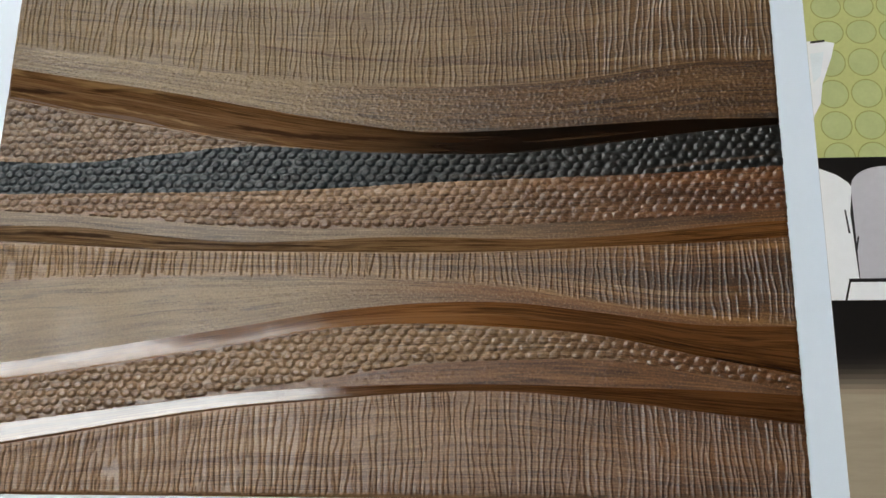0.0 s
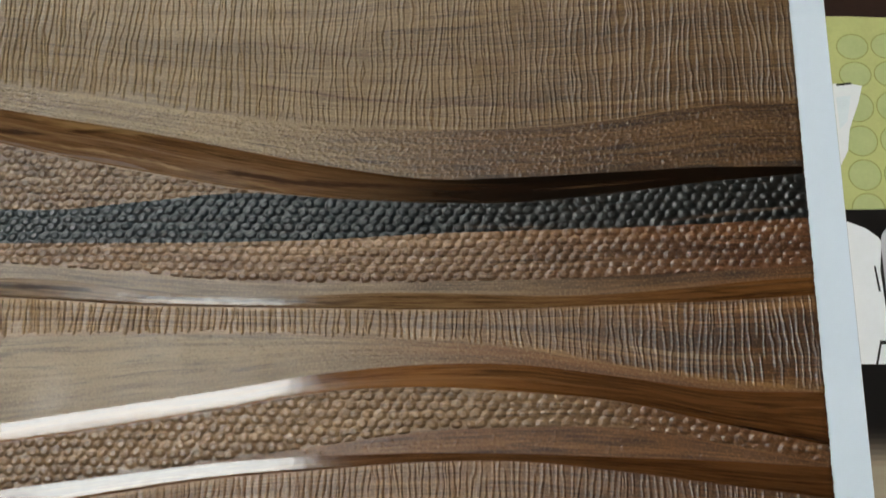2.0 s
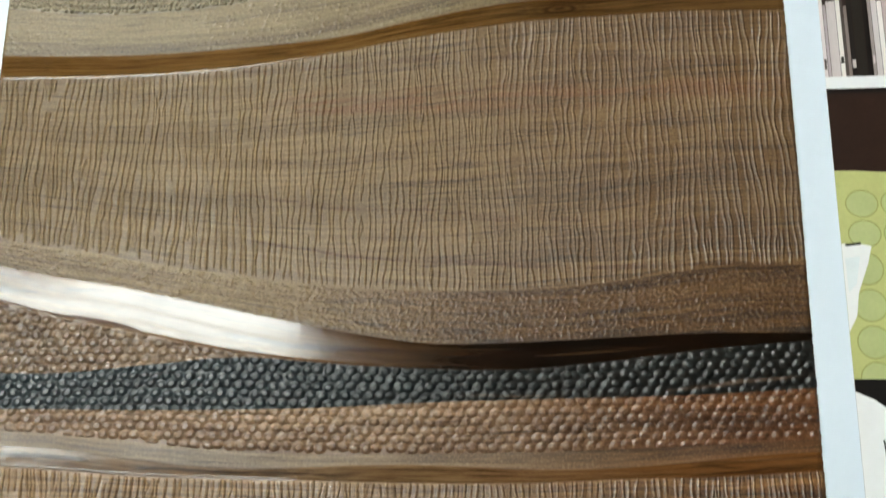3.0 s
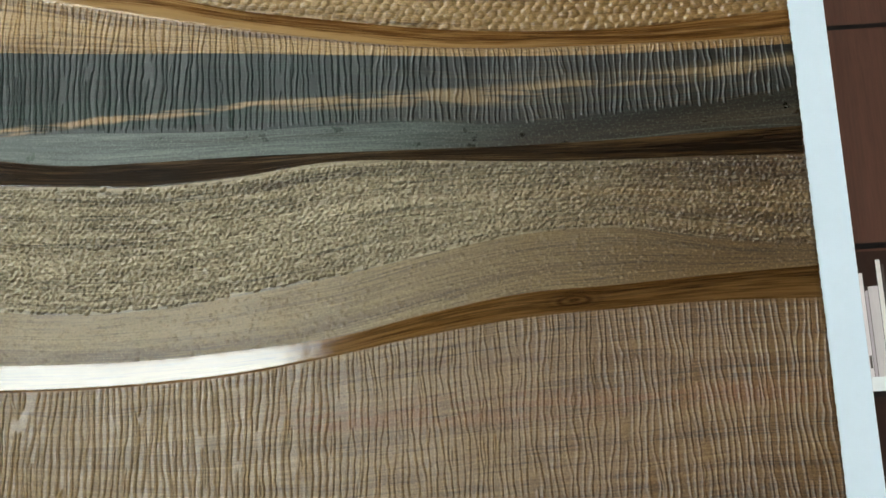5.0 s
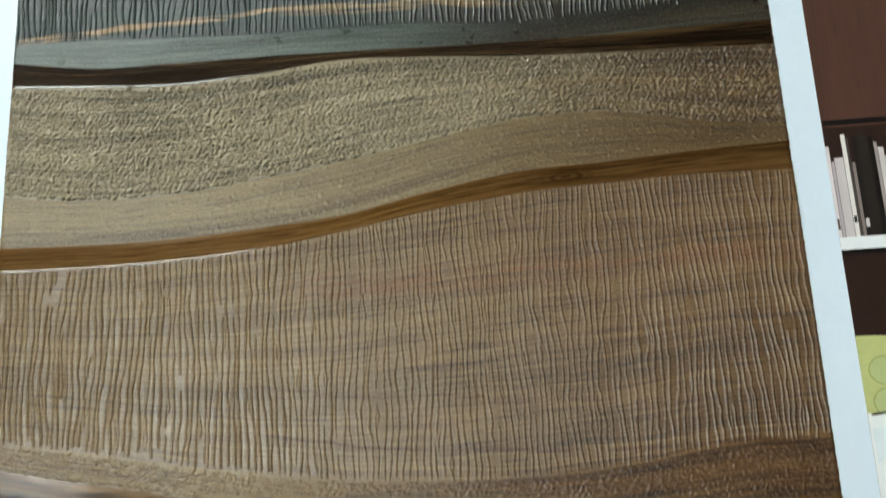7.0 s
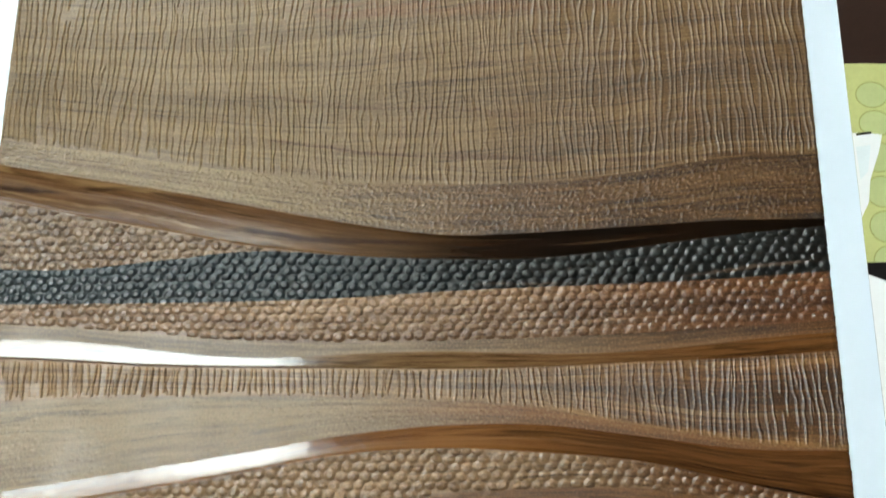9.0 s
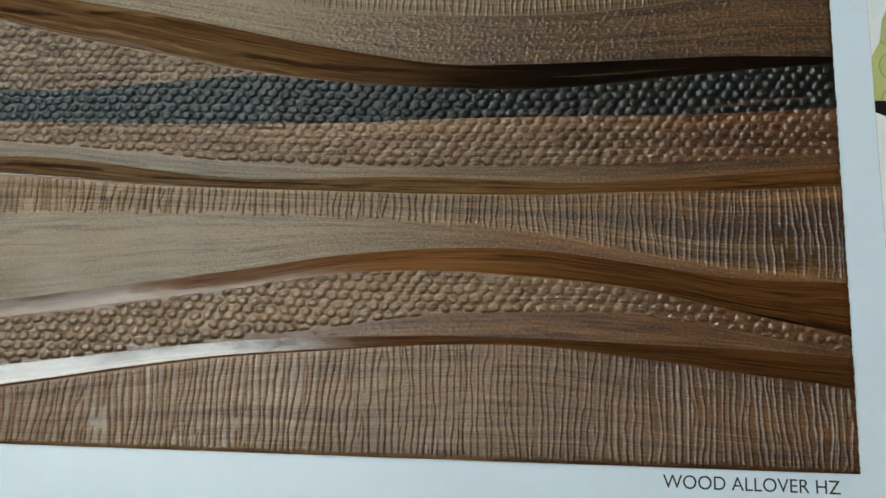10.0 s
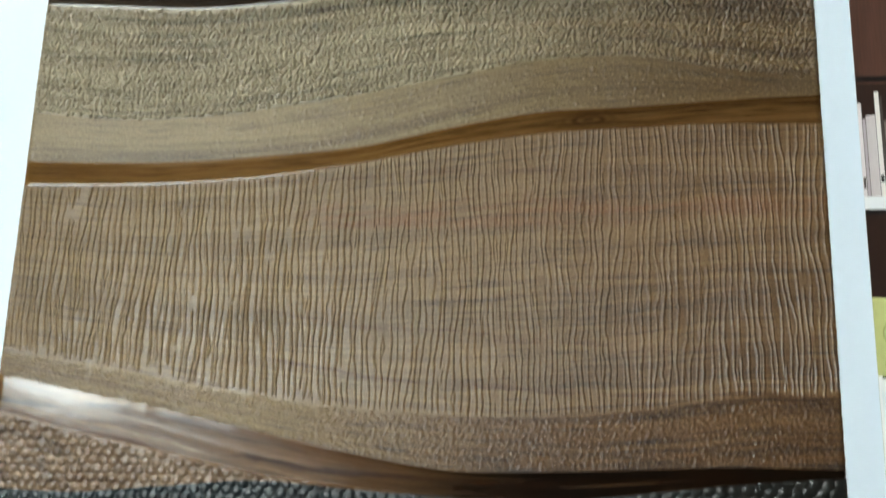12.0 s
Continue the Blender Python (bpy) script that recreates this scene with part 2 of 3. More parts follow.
E_BOTTOM = curve(0, 0, 0, 0, 0, 0, 0, 0, 0, 0)
E_RIB1_TOP = curve(10.2, 13.9, 17.9, 21.3, 23.4, 25.3, 25.7, 23.6, 20.8, 18)
E_STRIP1_TOP = curve(15.8, 18.9, 22, 24.9, 26.6, 27.4, 27.4, 26.8, 26.1, 24.8)
E_PEB1_BOT = curve(16, 19.1, 22.3, 25.4, 28.9, 32.2, 33.5, 33.4, 29.9, 25.7)
E_PEB1_TOP = curve(27.3, 30.2, 33.7, 37.5, 41.5, 42.8, 41.7, 39.5, 34.4, 29.6)
E_STRIP2_TOP = curve(31.5, 34.9, 38.4, 42, 45.8, 48, 48.1, 45.3, 42.2, 41.7)
E_RIB2_BOT = curve(54, 55.1, 55.4, 55.4, 54.8, 53.8, 51.9, 47.8, 43.9, 41.7)
E_RIB2_TOP = curve(65.7, 64.5, 63, 62.3, 61.9, 61.5, 61.6, 62.5, 63.2, 64.6)
E_PEB2_BOT = curve(74.6, 73.1, 71.1, 68.9, 68.2, 68.3, 68.7, 69.4, 70.5, 71.9)
E_NAVY_BOT = curve(79.2, 79, 78.8, 78.8, 79.3, 80.4, 81.1, 81.6, 82.4, 83.7)
E_NAVY_TOP = curve(88.7, 88, 89.9, 91.7, 90.2, 88.8, 88.4, 90.5, 93.2, 95.1)
E_PEB2_TOP = curve(107.8, 102.5, 97.7, 93.1, 90.2, 88.8, 88.4, 90.5, 93.2, 95.1)
E_STRIP4_TOP = curve(117.1, 112.7, 108.4, 103.4, 98.7, 95.1, 95, 96, 97, 96.9)
E_RIB3_BOT = curve(123.7, 120.3, 116.1, 112.5, 109.6, 108.2, 108.1, 109.8, 113.1, 113.7)
E_RIB3_TOP = curve(168.4, 168, 168.4, 170, 173.4, 177.5, 180.5, 181.7, 182.4, 181.9)
E_STRIP5_TOP = curve(175.2, 174.4, 174.5, 175.8, 177.9, 182.7, 186.5, 187.5, 188.8, 189.7)
E_LEA_BOT = curve(189.5, 187, 187, 189.5, 192.9, 197.3, 201.1, 201.5, 197.2, 194)
E_LEA_TOP = curve(222.1, 220.4, 219, 220.3, 222.7, 221.7, 219.9, 218.8, 218.3, 217.4)
E_STRIP6_TOP = curve(229.5, 226.1, 225.6, 225.6, 225.2, 224.6, 224, 224, 224.3, 224.6)
E_RIB4_BOT = curve(235.2, 234.9, 233.5, 232.5, 232.4, 231.9, 229.8, 230.4, 231.2, 233.7)
E_SLATE_TOP = curve(259.4, 257.3, 255.6, 253.9, 251.8, 249.8, 248, 246.7, 246.4, 246.2)
E_RIB4_TOP = curve(276.9, 271.3, 265.6, 260.5, 256.1, 252.4, 250.3, 249.3, 248.8, 248.6)
E_PEB3_BOT = curve(282, 275.5, 272.1, 266, 261.6, 257.5, 254.8, 253.6, 254.2, 255.5)
E_PEB3_TOP = curve(293, 287, 283, 278, 273, 269.5, 267, 265.5, 265.5, 267)
E_STRIP8_TOP = curve(299, 295, 290, 285, 280.5, 276, 273, 271, 271, 273)
E_TOP = curve(335, 335, 335, 335, 335, 335, 335, 335, 335, 335)


# ---- relief of the sheet, worked out once on an even net ----
RES = 0.0001
NX, NY = int(W / RES) + 1, int(TOP / RES) + 1
GX = np.linspace(0, W, NX)
GY = np.linspace(0, TOP, NY)
relief = np.zeros((NY, NX), np.float32)
rng = np.random.default_rng(5)


def step(v):
    v = np.clip(v, 0, 1)
    return v * v * (3 - 2 * v)


def stamp(cx, cy, rx, ry, turn, height, soft, flat=0.0):
    """One raised, flat-topped bump."""
    r = max(rx, ry) * 1.25
    i0, i1 = max(int((cx - r) / RES), 0), min(int((cx + r) / RES) + 2, NX)
    j0, j1 = max(int((cy - r) / RES), 0), min(int((cy + r) / RES) + 2, NY)
    if i1 <= i0 or j1 <= j0:
        return
    dx, dy = GX[i0:i1][None, :] - cx, GY[j0:j1][:, None] - cy
    a, b = dx * math.cos(turn) + dy * math.sin(turn), dy * math.cos(turn) - dx * math.sin(turn)
    d = np.sqrt((a / rx) ** 2 + (b / ry) ** 2)
    h = height * step((1.12 - d) / soft) * (1 + flat * (1 - d * d))
    cell = relief[j0:j1, i0:i1]
    np.maximum(cell, h, out=cell)


def pebbles(lo, hi, y0, y1, pitch=0.0028, height=0.00033):
    rise = pitch * 0.74
    rows = int((y1 - y0) / rise) + 1
    for r in range(rows):
        for c in range(int(W / pitch) + 2):
            x = (c + 0.5 * (r % 2)) * pitch + rng.normal(0, 0.00024)
            y = y0 + r * rise + rng.normal(0, 0.00018) + 0.0006 * math.sin(x * 40)
            if not 0.0006 < x < W - 0.0006:
                continue
            a, b = lo(np.array([x]))[0], hi(np.array([x]))[0]
            if y - a < rng.uniform(-0.0003, 0.0004) or b - y < -0.0003:
                continue
            s = rng.uniform(0.86, 1.06)
            stamp(x, y, 0.00156 * s, 0.00122 * s * rng.uniform(0.85, 1.1), rng.normal(0.25, 0.35), height * rng.uniform(0.8, 1.15), 0.7, 0.1)


def leather(lo, hi, y0, y1, pitch=0.00122, height=0.00042, share=1.0, size=1.0):
    rows, cols = int((y1 - y0) / (pitch * 0.8)), int(W / pitch)
    ys, xs = np.meshgrid(np.arange(rows) * pitch * 0.8 + y0, np.arange(cols) * pitch, indexing="ij")
    xs = (xs + (np.arange(rows) % 2)[:, None] * pitch / 2).ravel() + rng.normal(0, pitch * 0.22, rows * cols)
    ys = ys.ravel() + rng.normal(0, pitch * 0.2, rows * cols)
    n = rows * cols
    keep = (ys - lo(xs) > 0.0004) & (hi(xs) - ys > 0.0004 + rng.exponential(0.0006, n) * 0.5) & (rng.random(n) < share)
    for x, y in zip(xs[keep], ys[keep]):
        s = size * rng.uniform(0.7, 1.25)
        stamp(x, y, 0.00066 * s, 0.00050 * s, 0.5 + rng.normal(0, 0.6), height * rng.uniform(0.5, 1.1), 0.8, 0.1)


def drift(rows, length, wave):
    """Smooth random runs, one a row, along a length."""
    n = int(length / wave) + 4
    v = rng.normal(0, 1, (rows, n))
    at = np.arange(int(length / RES) + 2) * RES / wave
    k = at.astype(int)
    t = step(at - k)
    return v[:, k] * (1 - t) + v[:, k + 1] * t


def ribs(lo, hi, y0, y1, pitch=0.00160, height=0.00017, ragged_low=0.0012, ragged_high=0.0004):
    """Upright creases that wander, fork and stop."""
    j0, j1 = max(int(y0 / RES), 0), min(int(y1 / RES) + 1, NY)
    ys, long = GY[j0:j1][:, None], (j1 - j0) * RES
    x = GX[None, :]
    a, b = lo(GX)[None, :], hi(GX)[None, :]
    rows = np.arange(j1 - j0)[:, None]
    total = np.zeros((j1 - j0, NX), np.float32)
    for gap, most, limit in ((pitch, 1.0, -1.9), (pitch * 1.37, 0.85, 0.7)):
        n = int(W / gap) + 6
        side = drift(n, long, 0.009) * 0.12 + drift(n, long, 0.0026) * 0.075 + drift(n, long, 0.0011) * 0.03 + rng.normal(0, 0.05, (n, 1))
        here = step((drift(n, long, 0.006) - limit) / 0.5) * (1 + 0.18 * drift(n, long, 0.0016)) * rng.uniform(0.75, 1.15, (n, 1))
        thick = rng.uniform(0.00023, 0.00031, (n, 1))
        low, high = rng.uniform(0, ragged_low, n), rng.uniform(0, ragged_high, n)
        p = x / gap + 0.4 * np.sin(x * 95 + ys * 60 + y0 * 40) + 0.2 * np.sin(x * 210 - ys * 150 + 1) + 0.08 * np.sin(x * 500 + ys * 330) + 2
        k = np.clip(np.rint(p).astype(int), 0, n - 1)
        d = (p - k - side[k, rows]) * gap / thick[k, 0]
        m = here[k, rows] * step((ys - a - low[k]) / 0.0005) * step((b - ys - high[k]) / 0.0005)
        ridge = np.exp(-np.where(d < 0, d, d * 1.2) ** 2) - 0.22 * np.exp(-(((d - 1.7) / 0.6) ** 2))
        ridge = np.where((p > 1.7) & (k < n - 1), ridge * most * m * height, 0)
        total = np.where(np.abs(ridge) > np.abs(total), ridge, total)
    relief[j0:j1] += total


def trim(lo, hi, y0, y1):
    """Lets bumps run out at the edges of their band."""
    j0, j1 = int(y0 / RES), int(y1 / RES)
    ys = GY[j0:j1][:, None]
    relief[j0:j1] *= step(np.minimum(ys - lo(GX)[None, :], hi(GX)[None, :] - ys) / 0.0003)


pebbles(E_PEB1_BOT, E_PEB1_TOP, 0.014, 0.046)
pebbles(E_PEB2_BOT, E_PEB2_TOP, 0.066, 0.110)
pebbles(E_PEB3_BOT, E_PEB3_TOP, 0.250, 0.295)
trim(E_PEB1_BOT, E_PEB1_TOP, 0.010, 0.050)
trim(E_PEB2_BOT, E_PEB2_TOP, 0.064, 0.112)
trim(E_PEB3_BOT, E_PEB3_TOP, 0.248, 0.297)
leather(E_LEA_BOT, E_LEA_TOP, 0.184, 0.223)
leather(E_STRIP4_TOP, E_RIB3_BOT, 0.094, 0.124, 0.00095, 0.00016, 0.7, 0.8)
leather(E_STRIP5_TOP, E_LEA_BOT, 0.174, 0.202, 0.0011, 0.00012, 0.3, 0.8)
leather(E_STRIP2_TOP, E_RIB2_BOT, 0.031, 0.056, 0.0012, 0.00006, 0.3, 0.8)
leather(E_STRIP1_TOP, E_PEB1_BOT, 0.015, 0.034, 0.0012, 0.00010, 0.35, 0.8)
ribs(E_BOTTOM, E_RIB1_TOP, 0.0, 0.027, 0.00155)
ribs(E_RIB2_BOT, E_RIB2_TOP, 0.040, 0.067)
ribs(E_RIB3_BOT, E_RIB3_TOP, 0.106, 0.184)
ribs(E_RIB4_BOT, E_RIB4_TOP, 0.227, 0.277)
ribs(E_STRIP8_TOP, E_TOP, 0.27, 0.335)
# slow unevenness of the whole sheet
relief *= 1.2
relief += (0.00006 * np.sin(GX * 61 + 0.7)[None, :] * np.sin(GY * 47 + 0.3)[:, None] + 0.00003 * np.sin(GX * 140 + 2)[None, :] * np.sin(GY * 170)[:, None]).astype(np.float32)
# the smooth strips lie lower than the embossed bands, each with its own slight slope across
for lo, hi, slope in ((E_RIB1_TOP, E_STRIP1_TOP, -0.029), (E_PEB1_TOP, E_STRIP2_TOP, -0.012), (E_RIB2_TOP, E_PEB2_BOT, 0.012), (E_PEB2_TOP, E_STRIP4_TOP, 0.03), (E_RIB3_TOP, E_STRIP5_TOP, 0.02), (E_LEA_TOP, E_STRIP6_TOP, 0.014), (E_RIB4_TOP, E_PEB3_BOT, 0.014), (E_PEB3_TOP, E_STRIP8_TOP, 0.014)):
    a, b = lo(GX)[None, :], hi(GX)[None, :]
    j0, j1 = int(a.min() / RES), int(b.max() / RES) + 2
    ys = GY[j0:j1][:, None]
    relief[j0:j1] += step((ys - a) / 0.0006) * slope * np.minimum(ys - b, 0)


def height(x, y):
    fx, fy = np.clip(x / RES, 0, NX - 1.001), np.clip(y / RES, 0, NY - 1.001)
    i, j = fx.astype(int), fy.astype(int)
    s, t = fx - i, fy - j
    return (relief[j, i] * (1 - s) + relief[j, i + 1] * s) * (1 - t) + (relief[j + 1, i] * (1 - s) + relief[j + 1, i + 1] * s) * t


sheet = empty("wood_effect_sample_sheet", 0.105, 0.1675, PAGE)
under(part("backing", box(0.0002, 0.0002, PAGE + 0.00002, W - 0.0002, TOP - 0.0002, -0.0003), M_EDGE, label="thin brown board backing"), sheet)


# the finest net where the relief is finest
NETS = {"ribbed_band": (0.00012, 0.0006), "pebbled_band": (0.0002, 0.00019), "grained_band": (0.00016, 0.00018), "smooth_strip": (0.0008, 0.00015), "satin_band": (0.0003, 0.0003)}


def band(name, lo, hi, material, label=""):
    """One band of the sheet between two edges, with the relief in its surface."""
    dx, dy = NETS.get(name, (0.0006, 0.0006))
    CX = np.linspace(0, W, int(W / dx) + 1)
    a, b = lo(CX), hi(CX)
    b = np.maximum(a, b)
    n = max(3, int((b - a).max() / dy) + 1)
    v = np.linspace(0, 1, n)[:, None]
    y = a[None, :] + v * (b - a)[None, :]
    x = np.broadcast_to(CX[None, :], y.shape)
    z = height(x, y)
    x = x + (x > W - 0.0009) * 0.00006 * (np.sin(y * 2100) + np.sin(y * 5300 + 1) + 0.6 * np.sin(y * 900))
    edge = np.minimum(np.minimum(x, W - x), np.minimum(y, TOP - y))
    z = z - 0.00035 * (1 - step(edge / 0.0007))
    flow = a.mean() + v * (b - a).mean() + 0 * x
    m = len(CX)
    idx = np.arange(n * m).reshape(n, m)
    wide = (b - a) > 0.00008
    ok = wide[:-1] & wide[1:]
    quads = np.stack([idx[:-1, :-1], idx[:-1, 1:], idx[1:, 1:], idx[1:, :-1]], -1)[:, ok].reshape(-1, 4)
    used = np.unique(quads)
    back = np.full(n * m, -1)
    back[used] = np.arange(len(used))
    quads = back[quads]
    co = np.stack([x, y, z], -1).reshape(-1, 3)[used]
    uvs = np.stack([x, flow], -1).reshape(-1, 2)[used]
    me = bpy.data.meshes.new(name)
    me.vertices.add(len(co))
    me.vertices.foreach_set("co", co.astype(np.float32).ravel())
    me.loops.add(quads.size)
    me.loops.foreach_set("vertex_index", quads.astype(np.int32).ravel())
    me.polygons.add(len(quads))
    me.polygons.foreach_set("loop_start", np.arange(0, quads.size, 4, dtype=np.int32))
    me.uv_layers.new(name="UVMap")
    me.uv_layers[0].data.foreach_set("uv", uvs[quads.ravel()].astype(np.float32).ravel())
    me.update(calc_edges=True)
    me.polygons.foreach_set("use_smooth", np.ones(len(quads), bool))
    me.materials.append(material)
    ob = new(name, me)
    if label:
        ob["label"] = label
    return under(ob, sheet)


# brown bands go paler at left: part print, part lamp sheen in the colour
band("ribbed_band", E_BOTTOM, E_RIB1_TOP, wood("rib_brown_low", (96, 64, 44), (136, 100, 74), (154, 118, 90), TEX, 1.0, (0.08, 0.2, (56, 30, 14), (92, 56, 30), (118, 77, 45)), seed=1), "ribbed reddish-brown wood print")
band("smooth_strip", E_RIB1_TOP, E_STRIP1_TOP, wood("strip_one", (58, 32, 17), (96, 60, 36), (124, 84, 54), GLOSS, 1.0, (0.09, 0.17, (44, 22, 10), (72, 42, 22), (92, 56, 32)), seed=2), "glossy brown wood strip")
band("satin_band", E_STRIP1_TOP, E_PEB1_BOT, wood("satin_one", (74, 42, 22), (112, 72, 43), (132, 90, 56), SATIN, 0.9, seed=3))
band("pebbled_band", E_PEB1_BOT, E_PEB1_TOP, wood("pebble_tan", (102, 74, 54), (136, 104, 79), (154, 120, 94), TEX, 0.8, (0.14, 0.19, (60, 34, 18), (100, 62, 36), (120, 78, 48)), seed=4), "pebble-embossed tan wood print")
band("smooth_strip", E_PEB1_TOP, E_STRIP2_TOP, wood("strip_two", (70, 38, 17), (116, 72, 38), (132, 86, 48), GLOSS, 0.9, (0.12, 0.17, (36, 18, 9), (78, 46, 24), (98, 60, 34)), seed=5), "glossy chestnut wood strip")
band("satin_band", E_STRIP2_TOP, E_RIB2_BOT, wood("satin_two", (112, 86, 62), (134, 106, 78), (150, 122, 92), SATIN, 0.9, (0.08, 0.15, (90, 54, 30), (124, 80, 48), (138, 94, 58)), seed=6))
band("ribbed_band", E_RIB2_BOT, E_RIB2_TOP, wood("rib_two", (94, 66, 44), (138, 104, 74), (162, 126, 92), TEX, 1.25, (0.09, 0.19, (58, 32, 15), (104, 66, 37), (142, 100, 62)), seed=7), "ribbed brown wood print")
STRIP3_RIGHT = (0.1, 0.2, (56, 30, 15), (106, 66, 36), (122, 80, 46))
E_STRIP3_MID = lambda x: 0.5 * (E_RIB2_TOP(x) + E_PEB2_BOT(x)) + 0.0008 * np.sin(x * 70)
band("smooth_strip", E_RIB2_TOP, E_STRIP3_MID, wood("strip_three", (74, 50, 32), (114, 84, 58), (136, 104, 76), GLOSS, 0.9, STRIP3_RIGHT, veins=((0.0645, 0.0007, -0.03, 0.11, (46, 26, 14), 0.9),), seed=8), "glossy brown strip with dark veins")
band("satin_band", E_STRIP3_MID, E_PEB2_BOT, wood("satin_five", (88, 64, 44), (124, 96, 70), (144, 114, 86), SATIN, 0.9, STRIP3_RIGHT, seed=8))
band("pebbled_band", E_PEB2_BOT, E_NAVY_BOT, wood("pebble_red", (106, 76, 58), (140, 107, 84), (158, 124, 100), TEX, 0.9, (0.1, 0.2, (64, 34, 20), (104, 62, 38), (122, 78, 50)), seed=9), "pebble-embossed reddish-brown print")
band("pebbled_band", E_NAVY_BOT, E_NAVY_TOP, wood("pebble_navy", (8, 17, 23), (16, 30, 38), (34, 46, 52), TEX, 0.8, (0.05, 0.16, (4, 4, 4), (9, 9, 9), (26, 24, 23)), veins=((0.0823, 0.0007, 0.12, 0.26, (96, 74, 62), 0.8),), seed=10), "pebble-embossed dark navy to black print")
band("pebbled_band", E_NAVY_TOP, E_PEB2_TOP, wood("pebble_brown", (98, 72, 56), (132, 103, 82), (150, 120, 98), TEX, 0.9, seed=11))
# the last vein paints the lit lower lip of the strip as a pale line
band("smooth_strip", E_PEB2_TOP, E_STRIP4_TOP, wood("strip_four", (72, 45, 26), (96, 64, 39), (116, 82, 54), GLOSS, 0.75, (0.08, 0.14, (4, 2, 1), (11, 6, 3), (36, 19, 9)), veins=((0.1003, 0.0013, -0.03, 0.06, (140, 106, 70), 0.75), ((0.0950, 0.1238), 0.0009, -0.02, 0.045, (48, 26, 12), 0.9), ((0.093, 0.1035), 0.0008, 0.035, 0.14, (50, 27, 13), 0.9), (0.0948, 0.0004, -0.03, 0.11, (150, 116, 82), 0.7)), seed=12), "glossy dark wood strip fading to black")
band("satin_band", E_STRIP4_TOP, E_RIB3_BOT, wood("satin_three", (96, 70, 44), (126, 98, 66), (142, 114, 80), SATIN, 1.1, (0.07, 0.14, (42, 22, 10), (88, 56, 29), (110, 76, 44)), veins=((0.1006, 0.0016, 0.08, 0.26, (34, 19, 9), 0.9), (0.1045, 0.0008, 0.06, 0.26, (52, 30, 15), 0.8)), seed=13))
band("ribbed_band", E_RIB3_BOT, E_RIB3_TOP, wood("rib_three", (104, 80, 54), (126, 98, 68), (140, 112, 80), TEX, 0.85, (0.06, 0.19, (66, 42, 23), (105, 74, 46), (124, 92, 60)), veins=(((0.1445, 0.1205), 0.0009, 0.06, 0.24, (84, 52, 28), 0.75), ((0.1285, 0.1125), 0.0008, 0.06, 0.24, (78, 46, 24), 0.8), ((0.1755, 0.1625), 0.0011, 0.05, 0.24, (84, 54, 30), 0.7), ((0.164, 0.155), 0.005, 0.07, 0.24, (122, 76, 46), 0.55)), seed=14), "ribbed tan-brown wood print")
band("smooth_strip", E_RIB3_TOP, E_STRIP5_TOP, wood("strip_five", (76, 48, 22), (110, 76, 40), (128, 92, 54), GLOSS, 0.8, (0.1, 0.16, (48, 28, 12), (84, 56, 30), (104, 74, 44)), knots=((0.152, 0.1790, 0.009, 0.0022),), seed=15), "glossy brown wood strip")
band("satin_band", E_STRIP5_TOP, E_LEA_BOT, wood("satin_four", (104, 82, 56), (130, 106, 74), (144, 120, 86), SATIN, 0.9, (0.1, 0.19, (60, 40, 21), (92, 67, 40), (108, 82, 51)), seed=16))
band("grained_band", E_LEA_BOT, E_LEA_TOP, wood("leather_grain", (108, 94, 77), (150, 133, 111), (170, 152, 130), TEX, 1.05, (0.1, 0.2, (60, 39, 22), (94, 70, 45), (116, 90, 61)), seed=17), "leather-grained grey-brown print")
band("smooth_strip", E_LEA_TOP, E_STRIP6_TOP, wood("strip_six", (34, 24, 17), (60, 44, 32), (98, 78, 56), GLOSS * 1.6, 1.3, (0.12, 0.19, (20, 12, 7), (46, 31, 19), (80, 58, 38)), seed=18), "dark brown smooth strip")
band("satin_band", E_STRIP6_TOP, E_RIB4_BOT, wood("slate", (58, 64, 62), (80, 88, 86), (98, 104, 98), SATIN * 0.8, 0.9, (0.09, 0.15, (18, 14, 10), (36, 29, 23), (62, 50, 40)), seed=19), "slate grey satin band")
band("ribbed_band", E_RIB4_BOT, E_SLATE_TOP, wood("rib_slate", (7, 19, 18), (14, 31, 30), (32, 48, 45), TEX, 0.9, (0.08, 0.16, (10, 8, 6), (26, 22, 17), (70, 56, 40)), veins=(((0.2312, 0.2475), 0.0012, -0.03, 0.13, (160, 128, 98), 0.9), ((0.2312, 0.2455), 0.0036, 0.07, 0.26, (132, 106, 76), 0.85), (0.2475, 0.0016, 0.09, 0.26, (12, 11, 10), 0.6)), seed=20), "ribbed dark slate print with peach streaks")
band("ribbed_band", E_SLATE_TOP, E_RIB4_TOP, wood("rib_tan", (100, 70, 38), (150, 116, 76), (170, 134, 92), TEX, 1.1, (0.09, 0.2, (70, 44, 20), (116, 82, 46), (140, 104, 64)), seed=21), "ribbed light tan wood print")
band("smooth_strip", E_RIB4_TOP, E_PEB3_BOT, wood("strip_seven", (86, 52, 24), (132, 94, 54), (160, 122, 80), GLOSS * 1.6, 1.3, (0.09, 0.2, (66, 38, 16), (108, 72, 38), (134, 96, 58)), seed=22), "glossy tan wood strip with dark veins")
band("pebbled_band", E_PEB3_BOT, E_PEB3_TOP, wood("pebble_light", (104, 72, 40), (146, 112, 72), (168, 134, 92), TEX, 1.0, (0.09, 0.2, (78, 50, 24), (120, 86, 50), (144, 108, 68)), seed=23), "pebble-embossed light tan print")
